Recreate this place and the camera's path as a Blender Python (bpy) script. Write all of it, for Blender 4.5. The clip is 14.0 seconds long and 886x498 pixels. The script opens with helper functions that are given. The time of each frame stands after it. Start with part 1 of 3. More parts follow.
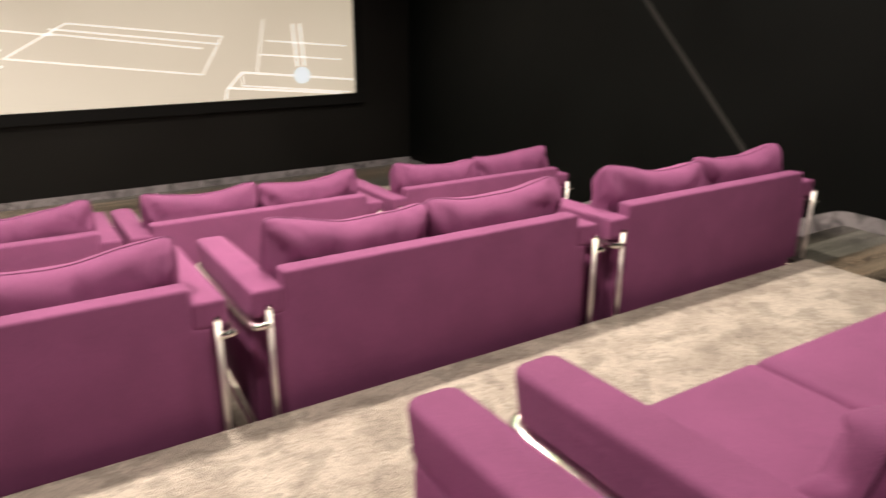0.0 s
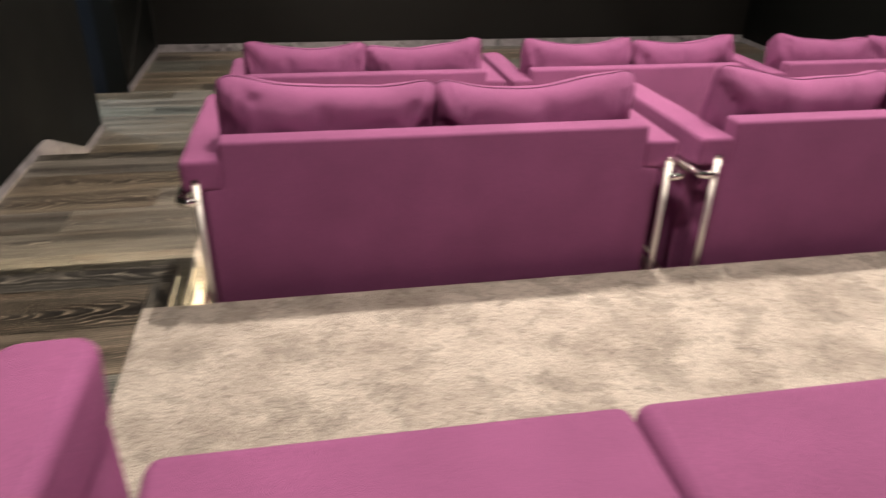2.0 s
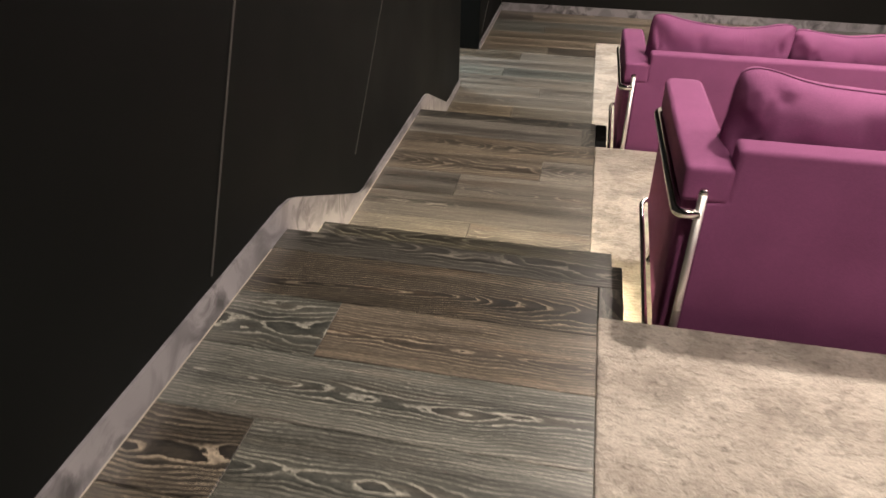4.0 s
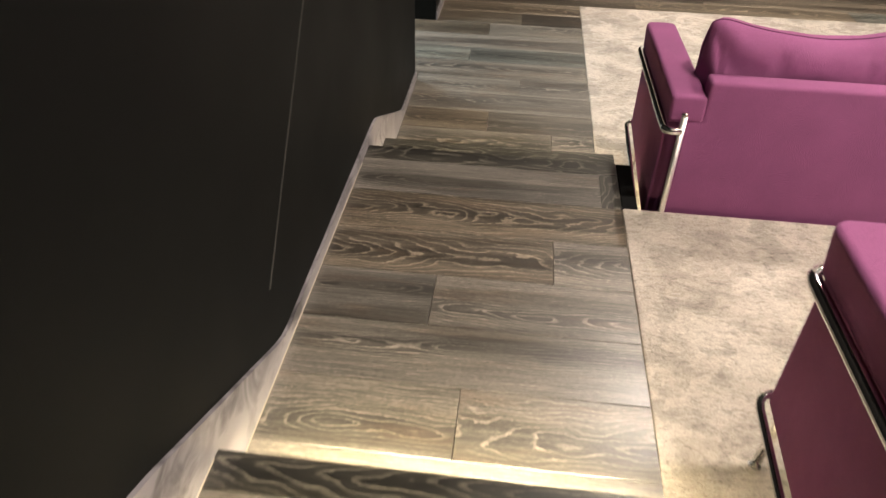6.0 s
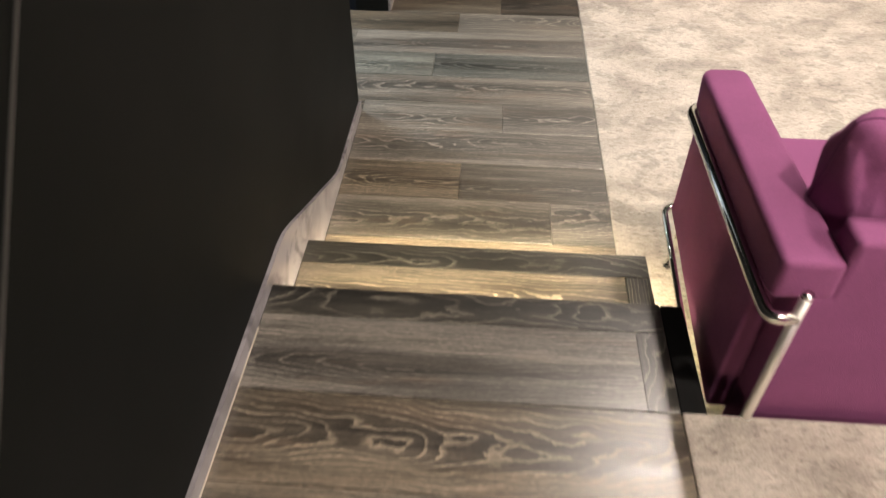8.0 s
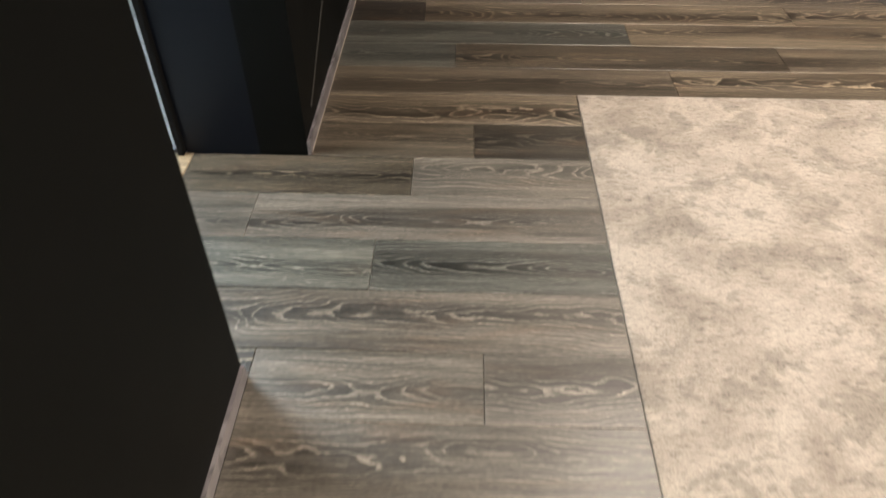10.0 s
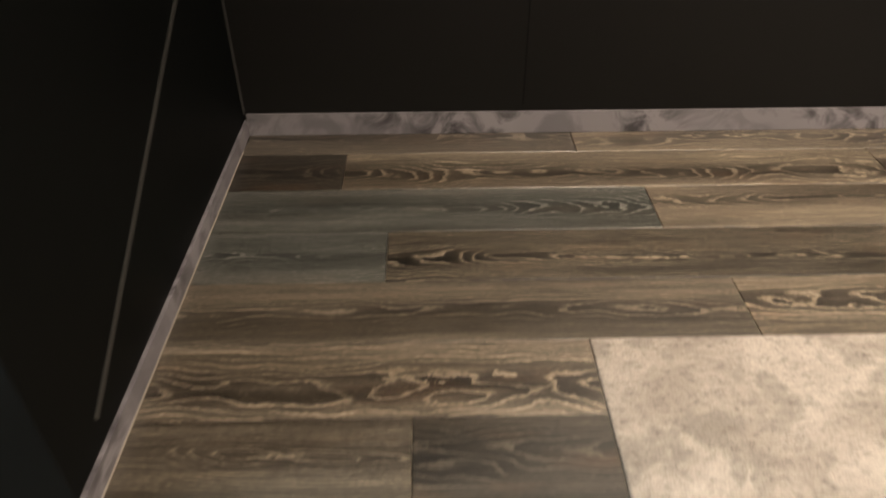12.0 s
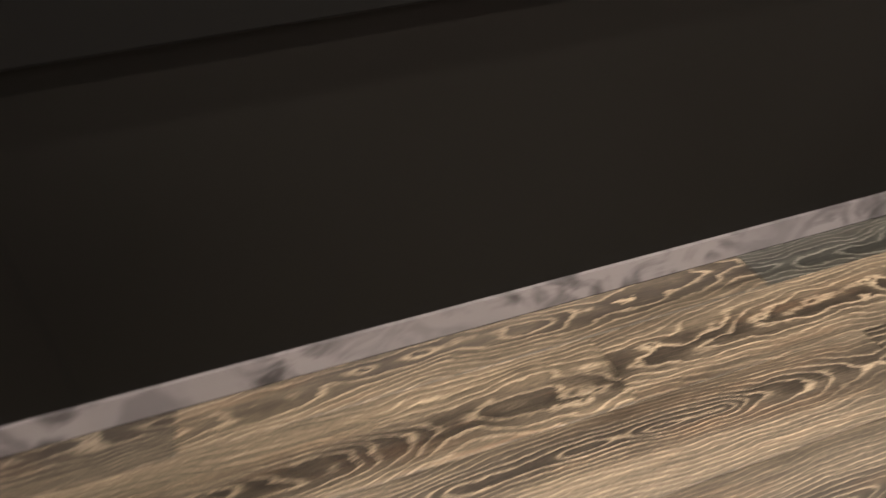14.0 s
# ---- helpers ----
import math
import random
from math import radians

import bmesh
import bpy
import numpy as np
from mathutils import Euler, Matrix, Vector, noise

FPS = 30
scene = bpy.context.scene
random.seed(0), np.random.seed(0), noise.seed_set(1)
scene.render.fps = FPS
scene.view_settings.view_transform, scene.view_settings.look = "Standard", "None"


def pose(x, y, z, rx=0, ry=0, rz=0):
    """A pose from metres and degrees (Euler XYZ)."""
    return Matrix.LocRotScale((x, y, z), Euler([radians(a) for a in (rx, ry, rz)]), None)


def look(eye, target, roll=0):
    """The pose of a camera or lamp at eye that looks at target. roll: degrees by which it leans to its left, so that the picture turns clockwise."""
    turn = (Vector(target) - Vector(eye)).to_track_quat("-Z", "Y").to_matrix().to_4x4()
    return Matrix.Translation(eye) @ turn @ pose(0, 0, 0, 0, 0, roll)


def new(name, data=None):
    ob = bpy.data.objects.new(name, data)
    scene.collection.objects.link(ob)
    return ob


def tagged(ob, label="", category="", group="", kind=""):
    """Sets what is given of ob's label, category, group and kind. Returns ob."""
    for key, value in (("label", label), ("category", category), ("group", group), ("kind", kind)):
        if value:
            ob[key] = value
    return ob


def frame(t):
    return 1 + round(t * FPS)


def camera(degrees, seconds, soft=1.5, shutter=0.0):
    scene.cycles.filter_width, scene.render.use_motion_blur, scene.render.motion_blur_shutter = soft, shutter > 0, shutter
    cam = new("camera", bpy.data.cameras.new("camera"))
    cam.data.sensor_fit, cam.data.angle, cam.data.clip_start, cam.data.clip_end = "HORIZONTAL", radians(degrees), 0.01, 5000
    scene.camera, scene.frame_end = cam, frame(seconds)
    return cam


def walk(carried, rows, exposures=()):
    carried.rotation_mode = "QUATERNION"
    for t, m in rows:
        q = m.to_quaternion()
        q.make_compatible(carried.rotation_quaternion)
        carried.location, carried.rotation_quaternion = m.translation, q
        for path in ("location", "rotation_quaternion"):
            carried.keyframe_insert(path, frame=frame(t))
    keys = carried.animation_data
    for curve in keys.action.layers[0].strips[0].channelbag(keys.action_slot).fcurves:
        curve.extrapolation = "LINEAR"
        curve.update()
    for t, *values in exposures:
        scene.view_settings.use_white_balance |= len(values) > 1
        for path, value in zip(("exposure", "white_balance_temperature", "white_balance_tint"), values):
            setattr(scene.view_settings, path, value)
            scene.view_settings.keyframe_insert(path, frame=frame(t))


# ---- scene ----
cam = camera(64.2, 14.0, shutter=0.5)
PATH = [
    (0, (0.684, -0.227, 2.26), (1.691, 1.376, 1.614), 0.3),
    (0.5, (0.503, -0.156, 2.225), (1.207, 1.589, 1.547), 0.1),
    (1, (0.371, -0.094, 2.173), (0.877, 1.712, 1.477), 0.7),
    (1.5, (0.213, -0.037, 2.139), (0.654, 1.673, 1.2), 0.9),
    (2, (-0.051, -0.031, 2.118), (0.289, 1.69, 1.158), 1.5),
    (2.5, (-0.283, -0.034, 2.09), (-0.348, 1.716, 1.122), 1.5),
    (3, (-0.494, 0.023, 2.082), (-0.819, 1.729, 1.092), 1.7),
    (3.2, (-0.571, 0.051, 2.073), (-0.928, 1.748, 1.075), 1.4),
    (5.3, (-1.102, 1.287, 2.074), (-1.31, 2.889, 0.895), 1.1),
    (5.5, (-1.13, 1.447, 2.048), (-1.327, 3.042, 0.858), 1.4),
    (6, (-1.177, 1.856, 2.038), (-1.337, 3.428, 0.812), 1.4),
    (6.5, (-1.2, 2.193, 1.989), (-1.319, 3.742, 0.729), 1.5),
    (7, (-1.206, 2.548, 1.983), (-1.309, 4.055, 0.672), 1.5),
    (7.5, (-1.226, 2.918, 1.953), (-1.331, 4.395, 0.609), 1.4),
    (8, (-1.215, 3.309, 1.904), (-1.32, 4.766, 0.538), -0.0),
    (8.5, (-1.211, 3.705, 1.793), (-1.321, 5.164, 0.43), -0.5),
    (9, (-1.193, 4.199, 1.718), (-1.323, 5.658, 0.357), -1.6),
    (9.2, (-1.202, 4.374, 1.718), (-1.318, 5.844, 0.367), -1.1),
    (11.3, (-1.232, 6.05, 1.444), (-1.2, 7.523, 0.092), -0.6),
    (11.5, (-1.207, 6.195, 1.383), (-1.176, 7.719, 0.088), -0.8),
    (12, (-1.109, 6.599, 1.371), (-1.076, 8.188, 0.157), -0.1),
    (12.5, (-0.971, 6.957, 1.418), (-0.945, 8.55, 0.208), 0.1),
    (13, (-0.832, 7.265, 1.406), (-0.765, 8.866, 0.209), 0.7),
    (13.5, (-0.687, 7.537, 1.444), (-0.348, 9.098, 0.241), 1.9),
    (14, (-0.175, 7.719, 1.4), (0.264, 9.276, 0.225), -4.4),
]
# the camera meters the darker and lighter stretches on its way
EXPOSED = [(0, 0.02, 6550, 10), (0.6, -0.06, 6550, 10), (1.4, -0.08, 6500, 10), (2.6, 0.02, 6370, 12), (5.5, 0.07, 6450, 10), (7.0, 0.2, 6400, 11), (8.2, 0.16, 6380, 11),
           (9.0, -0.06, 6350, 10), (11.5, 0.1, 6900, 10), (12.0, 0.04, 6850, 10), (12.4, -0.18, 6750, 10), (13.2, -0.08, 6450, 10), (14, 0.4, 6480, 10)]
walk(cam, [(t, look(eye, target, roll)) for t, eye, target, roll in PATH], EXPOSED)

# ---- world, lamps, exposure ----
world = bpy.data.worlds.new("dark_hall")
world.use_nodes = True
world.node_tree.nodes["Background"].inputs[0].default_value = (0.02, 0.022, 0.03, 1)
world.node_tree.nodes["Background"].inputs[1].default_value = 0.05
scene.world = world

# levels of the three platforms and the plan of the hall
ZA, ZB, ZC = 0.72, 0.36, 0.0
WALL_L, WALL_R, WALL_F, WALL_B = -1.838, 5.98, 9.18, -1.35
CEIL = 3.9
EDGE, EDGE_R = -0.68, 5.0            # carpet edges along the two aisles
PLAT_A, PLAT_B = 2.19, 4.385          # front edges of the two carpeted platforms
NOSE_A, TREAD_A, NOSE_B, TREAD_B = 2.49, 2.87, 4.75, 5.15
LOBBY = -2.36
DOOR_0, DOOR_1 = 6.32, 7.46           # passage in the aisle wall
ROW, ROW0 = 0.258, 9.01              # boards of the lower floor: width, front joint
CARPET_END = ROW0 - 4 * ROW


def area_lamp(name, m, sx, sy, watts, colour, shape="RECTANGLE", spread=180):
    data = bpy.data.lights.new(name, "AREA")
    data.shape, data.size, data.size_y, data.energy, data.color, data.spread = shape, sx, sy, watts, colour, radians(spread)
    ob = new(name, data)
    ob.matrix_world = m
    return ob


WARM = (1.0, 0.865, 0.74)
SPOTS = [(-0.15, 0.75, 56), (2.1, 1.05, 32), (4.3, 1.05, 42)] + [(x, y, w) for y, w in ((3.3, 82), (6.3, 63)) for x in (0.3, 2.1, 4.3)] + [(0.25, 8.0, 25.5)]
for sx, sy, watts in SPOTS:
    area_lamp("downlight_lamp", pose(sx, sy, CEIL - 0.03), 0.16, 0.16, watts, WARM, "DISK", 85 if sy > 7 else 150)
area_lamp("lobby_lamp", pose(-3.15, 7.2, 2.62), 0.6, 0.6, 85, (0.78, 0.94, 1.0))
LED = (1.0, 0.84, 0.53)

# ---- materials ----


def material(name, rough=0.5, metal=0.0):
    mat = bpy.data.materials.new(name)
    mat.use_nodes = True
    bsdf = mat.node_tree.nodes["Principled BSDF"]
    bsdf.inputs["Roughness"].default_value, bsdf.inputs["Metallic"].default_value = rough, metal
    return mat, mat.node_tree, bsdf


def node(tree, kind, **settings):
    n = tree.nodes.new(kind)
    for key, value in settings.items():
        if key in n.inputs:
            n.inputs[key].default_value = value
    return n


def coords(tree, scale=(1, 1, 1), shift=False):
    """Object coordinates, scaled; shift moves each object to its own stretch of the pattern."""
    tc, mp = tree.nodes.new("ShaderNodeTexCoord"), tree.nodes.new("ShaderNodeMapping")
    mp.inputs["Scale"].default_value = scale
    source = tc.outputs["Object"]
    if shift:
        info, mul, add = tree.nodes.new("ShaderNodeObjectInfo"), tree.nodes.new("ShaderNodeVectorMath"), tree.nodes.new("ShaderNodeVectorMath")
        mul.operation = "SCALE"
        mul.inputs[0].default_value = (37.0, 91.0, 53.0)
        tree.links.new(info.outputs["Random"], mul.inputs["Scale"])
        tree.links.new(source, add.inputs[0])
        tree.links.new(mul.outputs[0], add.inputs[1])
        source = add.outputs[0]
    tree.links.new(source, mp.inputs["Vector"])
    return mp.outputs["Vector"]


def noise_tex(tree, vector, scale, detail=3.0, rough=0.5, distortion=0.0):
    n = node(tree, "ShaderNodeTexNoise", Scale=scale, Detail=detail, Roughness=rough, Distortion=distortion)
    tree.links.new(vector, n.inputs["Vector"])
    return n.outputs["Fac"]


def ramp(tree, fac, stops):
    r = tree.nodes.new("ShaderNodeValToRGB")
    while len(r.color_ramp.elements) < len(stops):
        r.color_ramp.elements.new(0.5)
    for e, (p, c) in zip(r.color_ramp.elements, stops):
        e.position, e.color = p, (*c, 1)
    tree.links.new(fac, r.inputs["Fac"])
    return r.outputs["Color"]


def mix(tree, fac, a, b, kind="MIX"):
    m = tree.nodes.new("ShaderNodeMix")
    m.data_type, m.blend_type = "RGBA", kind
    for socket, value in ((m.inputs[0], fac), (m.inputs[6], a), (m.inputs[7], b)):
        if isinstance(value, (float, int)):
            socket.default_value = value
        elif isinstance(value, tuple):
            socket.default_value = (*value, 1)
        else:
            tree.links.new(value, socket)
    return m.outputs[2]


def maths(tree, kind, a, b=0.0):
    m = tree.nodes.new("ShaderNodeMath")
    m.operation = kind
    for socket, value in zip(m.inputs, (a, b)):
        if isinstance(value, (float, int)):
            socket.default_value = value
        else:
            tree.links.new(value, socket)
    return m.outputs[0]


def bump(tree, bsdf, height, strength, distance):
    b = node(tree, "ShaderNodeBump", Strength=strength, Distance=distance)
    tree.links.new(height, b.inputs["Height"])
    tree.links.new(b.outputs[0], bsdf.inputs["Normal"])


def fabric(name, base):
    mat, t, b = material(name, 0.85)
    v = coords(t, shift=True)
    blot = noise_tex(t, v, 5.0, 3.0)
    weave = t.nodes.new("ShaderNodeTexWave")
    weave.inputs["Scale"].default_value, weave.inputs["Distortion"].default_value = 260.0, 1.5
    t.links.new(v, weave.inputs["Vector"])
    grain = noise_tex(t, v, 420.0, 2.0)
    col = ramp(t, blot, [(0.3, tuple(c * 0.86 for c in base)), (0.7, tuple(min(1, c * 1.1) for c in base))])
    col = mix(t, 0.35, col, ramp(t, grain, [(0.35, tuple(c * 0.6 for c in base)), (0.65, tuple(min(1, c * 1.35) for c in base))]))
    t.links.new(col, b.inputs["Base Color"])
    b.inputs["Sheen Weight"].default_value = 0.06
    b.inputs["Sheen Roughness"].default_value = 0.5
    b.inputs["Sheen Tint"].default_value = (*[min(1, c * 2) for c in base], 1)
    b.inputs["Specular IOR Level"].default_value = 0.2
    slack = noise_tex(t, v, 11.0, 2.0, 0.5, 0.6)
    bump(t, b, maths(t, "ADD", maths(t, "ADD", weave.outputs["Fac"], grain), maths(t, "MULTIPLY", slack, 9.0)), 0.3, 0.002)
    return mat


FABRIC = fabric("magenta_upholstery", (0.224, 0.0695, 0.163))
FABRIC_SEAM = fabric("magenta_seam", (0.13, 0.038, 0.098))
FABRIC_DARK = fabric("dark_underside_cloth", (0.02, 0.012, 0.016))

CHROME, t, b = material("chrome_tube", 0.09, 1.0)
b.inputs["Base Color"].default_value = (0.82, 0.8, 0.77, 1)
t.links.new(ramp(t, noise_tex(t, coords(t), 60.0), [(0.3, (0.06,) * 3), (0.8, (0.2,) * 3)]), b.inputs["Roughness"])

SATIN, t, b = material("satin_chrome_post", 0.3, 1.0)
b.inputs["Base Color"].default_value = (0.93, 0.9, 0.86, 1)
t.links.new(ramp(t, noise_tex(t, coords(t), 40.0), [(0.3, (0.4,) * 3), (0.8, (0.46,) * 3)]), b.inputs["Roughness"])

BLACK_RUBBER, t, b = material("black_plastic", 0.45)
b.inputs["Base Color"].default_value = (0.012, 0.012, 0.012, 1)


def plank_wood(name, ground, pale, amount, gloss, rust=0.22, rim=0.5):
    """Brushed limed oak: a board sawn from a leaning log, its rings as jagged pale lines, wide at the heart and dense at the edges."""
    mat, t, b = material(name)
    info, tc, sep = t.nodes.new("ShaderNodeObjectInfo"), t.nodes.new("ShaderNodeTexCoord"), t.nodes.new("ShaderNodeSeparateXYZ")
    t.links.new(tc.outputs["Object"], sep.inputs[0])
    along, across = sep.outputs["X"], sep.outputs["Y"]

    def chance(k, span):
        return maths(t, "MULTIPLY", maths(t, "SUBTRACT", maths(t, "FRACT", maths(t, "MULTIPLY", info.outputs["Random"], k)), 0.5), span)

    def wobble(scale, span, detail=2.0, rough=0.5):
        return maths(t, "MULTIPLY", maths(t, "SUBTRACT", noise_tex(t, coords(t, scale, True), 1.0, detail, rough), 0.5), span)

    def total(*terms):
        out = terms[0]
        for term in terms[1:]:
            out = maths(t, "ADD", out, term)
        return out

    heart = total(across, chance(17.3, 0.09), wobble((0.9, 0.0, 0.0), 0.11, 1.0))
    lift = total(chance(53.1, 0.27), maths(t, "MULTIPLY", along, chance(131.7, 0.2)), wobble((2.2, 6.0, 1.0), 0.10, 2.0))
    radius = maths(t, "SQRT", total(maths(t, "MULTIPLY", heart, heart), maths(t, "MULTIPLY", lift, lift)))
    radius = total(radius, wobble((4.0, 8.0, 2.0), 0.03, 1.0), wobble((13.0, 30.0, 5.0), 0.0105), wobble((60.0, 110.0, 9.0), 0.0046))
    ring = maths(t, "FRACT", maths(t, "MULTIPLY", radius, 1 / 0.0115))
    lines = ramp(t, ring, [(0.0, (0,) * 3), (0.05, (1,) * 3), (0.18, (0.75,) * 3), (0.3, (0.1,) * 3), (0.8, (0.0,) * 3), (0.99, (0.0,) * 3)])
    edge = ramp(t, maths(t, "ABSOLUTE", heart), [(0.022, (0,) * 3), (0.08, (1,) * 3)])
    pores = noise_tex(t, coords(t, (9.0, 210.0, 40.0), True), 1.0, 3.0, 0.7)
    bands = noise_tex(t, coords(t, (1.3, 40.0, 20.0), True), 1.0, 5.0, 0.72)
    flecks = noise_tex(t, coords(t, (70.0, 260.0, 60.0), True), 1.0, 2.0, 0.6)
    streak = maths(t, "ADD", maths(t, "MULTIPLY", maths(t, "ADD", pores, flecks), 0.3), maths(t, "MULTIPLY", bands, 0.4))
    patch = noise_tex(t, coords(t, (1.1, 6.0, 2.0), True), 1.6, 4.0, 0.6)
    wear = noise_tex(t, coords(t, (1.7, 19.0, 5.0), True), 1.0, 6.0, 0.72)
    figure = maths(t, "MULTIPLY", lines, ramp(t, patch, [(0.34, (0.45 * amount,) * 3), (0.47, (amount,) * 3)]))
    halfway = tuple((3 * p + 2 * q) / 5 for p, q in zip(ground, pale))
    col = mix(t, maths(t, "MULTIPLY", edge, rim), ground, halfway)
    col = mix(t, ramp(t, patch, [(0.33, (min(0.45, 0.9 * rim),) * 3), (0.52, (0,) * 3)]), col, halfway)
    col = mix(t, figure, col, pale)
    tint = noise_tex(t, coords(t, (1.6, 11.0, 3.0), True), 1.3, 3.0, 0.6)
    col = mix(t, ramp(t, tint, [(0.54, (0,) * 3), (0.68, (rust,) * 3)]), col, (0.155, 0.088, 0.05))
    col = mix(t, 1.0, col, ramp(t, streak, [(0.36, (0.34, 0.33, 0.32)), (0.49, (0.95, 0.95, 0.95)), (0.62, (1.9, 1.85, 1.78))]), "MULTIPLY")
    col = mix(t, ramp(t, wear, [(0.56, (0,) * 3), (0.7, (0.55,) * 3)]), col, tuple(c * 0.4 for c in ground))
    col = mix(t, 1.0, col, ramp(t, info.outputs["Random"], [(0.0, (0.82, 0.82, 0.82)), (0.35, (1.08, 1.06, 1.03)), (0.7, (0.93, 0.91, 0.87)), (1.0, (1.16, 1.15, 1.12))]), "MULTIPLY")
    broad = noise_tex(t, coords(t, (0.55, 10.0, 4.0), True), 1.0, 3.0, 0.55, 0.3)
    col = mix(t, 1.0, col, ramp(t, broad, [(0.38, (0.6, 0.59, 0.575)), (0.5, (1.0, 1.0, 1.0)), (0.62, (1.2, 1.19, 1.17))]), "MULTIPLY")
    t.links.new(col, b.inputs["Base Color"])
    t.links.new(ramp(t, wear, [(0.3, (gloss[1],) * 3), (0.7, (gloss[0],) * 3)]), b.inputs["Roughness"])
    bump(t, b, maths(t, "ADD", streak, maths(t, "MULTIPLY", figure, 0.5)), 0.35, 0.0015)
    b.inputs["Specular IOR Level"].default_value = 0.95
    return mat


GLOSS = (0.28, 0.4)
OAKS = {"d": plank_wood("near_black_oak", (0.012, 0.0105, 0.009), (0.30, 0.255, 0.195), 1.0, GLOSS, 0.15, 0.1),
        "g": plank_wood("grey_oak", (0.0262, 0.0286, 0.0262), (0.246, 0.247, 0.219), 1.0, GLOSS, 0.08, 0.35),
        "b": plank_wood("brown_oak", (0.034, 0.0275, 0.022), (0.37, 0.31, 0.232), 0.92, GLOSS, 0.2, 0.6)}
OAKS["s"] = plank_wood("worn_grey_brown_oak", (0.046, 0.043, 0.039), (0.31, 0.283, 0.246), 0.6, GLOSS, 0.22, 0.5)
OAKS["k"] = plank_wood("plain_black_oak", (0.015, 0.013, 0.011), (0.12, 0.102, 0.08), 0.6, GLOSS, 0.2, 0.2)
OAKS["m"] = plank_wood("mid_brown_oak", (0.034, 0.0285, 0.023), (0.28, 0.238, 0.184), 0.7, GLOSS, 0.12, 0.4)
OAK_DARK = plank_wood("dark_oak_nosing", (0.013, 0.0125, 0.0115), (0.14, 0.131, 0.112), 0.8, (0.27, 0.42), 0.0, 0.25)

CARPET, t, b = material("cut_pile_carpet", 0.95)
v = coords(t)
cloud = noise_tex(t, coords(t, (1.0, 1.3, 1.0)), 3.4, 5.0, 0.62, 0.5)
blotch = noise_tex(t, coords(t, (1.0, 1.25, 1.0)), 5.4, 5.0, 0.68, 0.3)
tuft = noise_tex(t, v, 190.0, 3.0, 0.7)
lumps = noise_tex(t, coords(t, (0.9, 1.8, 1.0)), 42.0, 4.0, 0.66, 0.8)
col = ramp(t, cloud, [(0.36, (0.38, 0.335, 0.29)), (0.48, (0.46, 0.412, 0.358)), (0.6, (0.55, 0.498, 0.435))])
col = mix(t, ramp(t, blotch, [(0.52, (0,) * 3), (0.58, (0.55,) * 3)]), col, (0.285, 0.256, 0.222))
col = mix(t, 1.0, col, ramp(t, lumps, [(0.3, (0.62, 0.61, 0.6)), (0.46, (1.0, 1.0, 1.0)), (0.68, (1.17, 1.17, 1.17))]), "MULTIPLY")
col = mix(t, 1.0, col, ramp(t, tuft, [(0.25, (0.74, 0.73, 0.72)), (0.6, (1.08, 1.08, 1.08))]), "MULTIPLY")
t.links.new(col, b.inputs["Base Color"])
b.inputs["Specular IOR Level"].default_value = 0.08
bump(t, b, maths(t, "ADD", maths(t, "MULTIPLY", tuft, 0.4), maths(t, "MULTIPLY", lumps, 1.2)), 0.9, 0.016)


def wall_paint(name, base, rough, shine=0.2):
    mat, t, b = material(name, rough)
    v = coords(t)
    soft, fine = noise_tex(t, v, 0.9, 3.0), noise_tex(t, v, 160.0, 2.0)
    t.links.new(ramp(t, soft, [(0.3, tuple(c * 0.8 for c in base)), (0.7, tuple(c * 1.2 for c in base))]), b.inputs["Base Color"])
    t.links.new(ramp(t, soft, [(0.3, (rough - 0.08,) * 3), (0.7, (rough + 0.1,) * 3)]), b.inputs["Roughness"])
    b.inputs["Specular IOR Level"].default_value = shine
    bump(t, b, fine, 0.12, 0.001)
    return mat


WALL = wall_paint("charcoal_wall_panel", (0.0028, 0.0034, 0.0032), 0.55, 0.1)
WALL_BLACK = wall_paint("black_front_wall", (0.0055, 0.0052, 0.0046), 0.6)
SEAM = wall_paint("grey_joint_profile", (0.045, 0.044, 0.041), 0.4)
SEAM_DARK = wall_paint("dark_grey_joint_profile", (0.024, 0.0235, 0.022), 0.5)
CEILING = wall_paint("black_ceiling", (0.012, 0.012, 0.012), 0.9)
FRAME_BLACK = wall_paint("black_velvet_frame", (0.004, 0.004, 0.004), 0.9)
NAVY = wall_paint("dark_navy_panel", (0.002, 0.0035, 0.0075), 0.4)

SEALANT = wall_paint("pale_sealant", (0.42, 0.37, 0.31), 0.35, 0.5)

WHITE = wall_paint("white_lobby_paint", (0.62, 0.63, 0.64), 0.6, 0.3)
WHITE_FLOOR = wall_paint("pale_polished_floor", (0.62, 0.63, 0.64), 0.3, 0.5)
SILL = plank_wood("pale_oak_threshold", (0.24, 0.18, 0.12), (0.4, 0.32, 0.22), 0.5, (0.3, 0.4), 0.1)

MARBLE, t, b = material("marbled_skirting", 0.3)
v = coords(t)
vein = noise_tex(t, v, 6.0, 5.0, 0.6, 1.2)
spot = noise_tex(t, v, 2.2, 2.0)
col = ramp(t, vein, [(0.36, (0.05, 0.047, 0.05)), (0.47, (0.15, 0.139, 0.148)), (0.55, (0.27, 0.252, 0.264))])
col = mix(t, ramp(t, spot, [(0.45, (0,) * 3), (0.55, (0.65,) * 3)]), col, (0.225, 0.21, 0.223))
t.links.new(col, b.inputs["Base Color"])

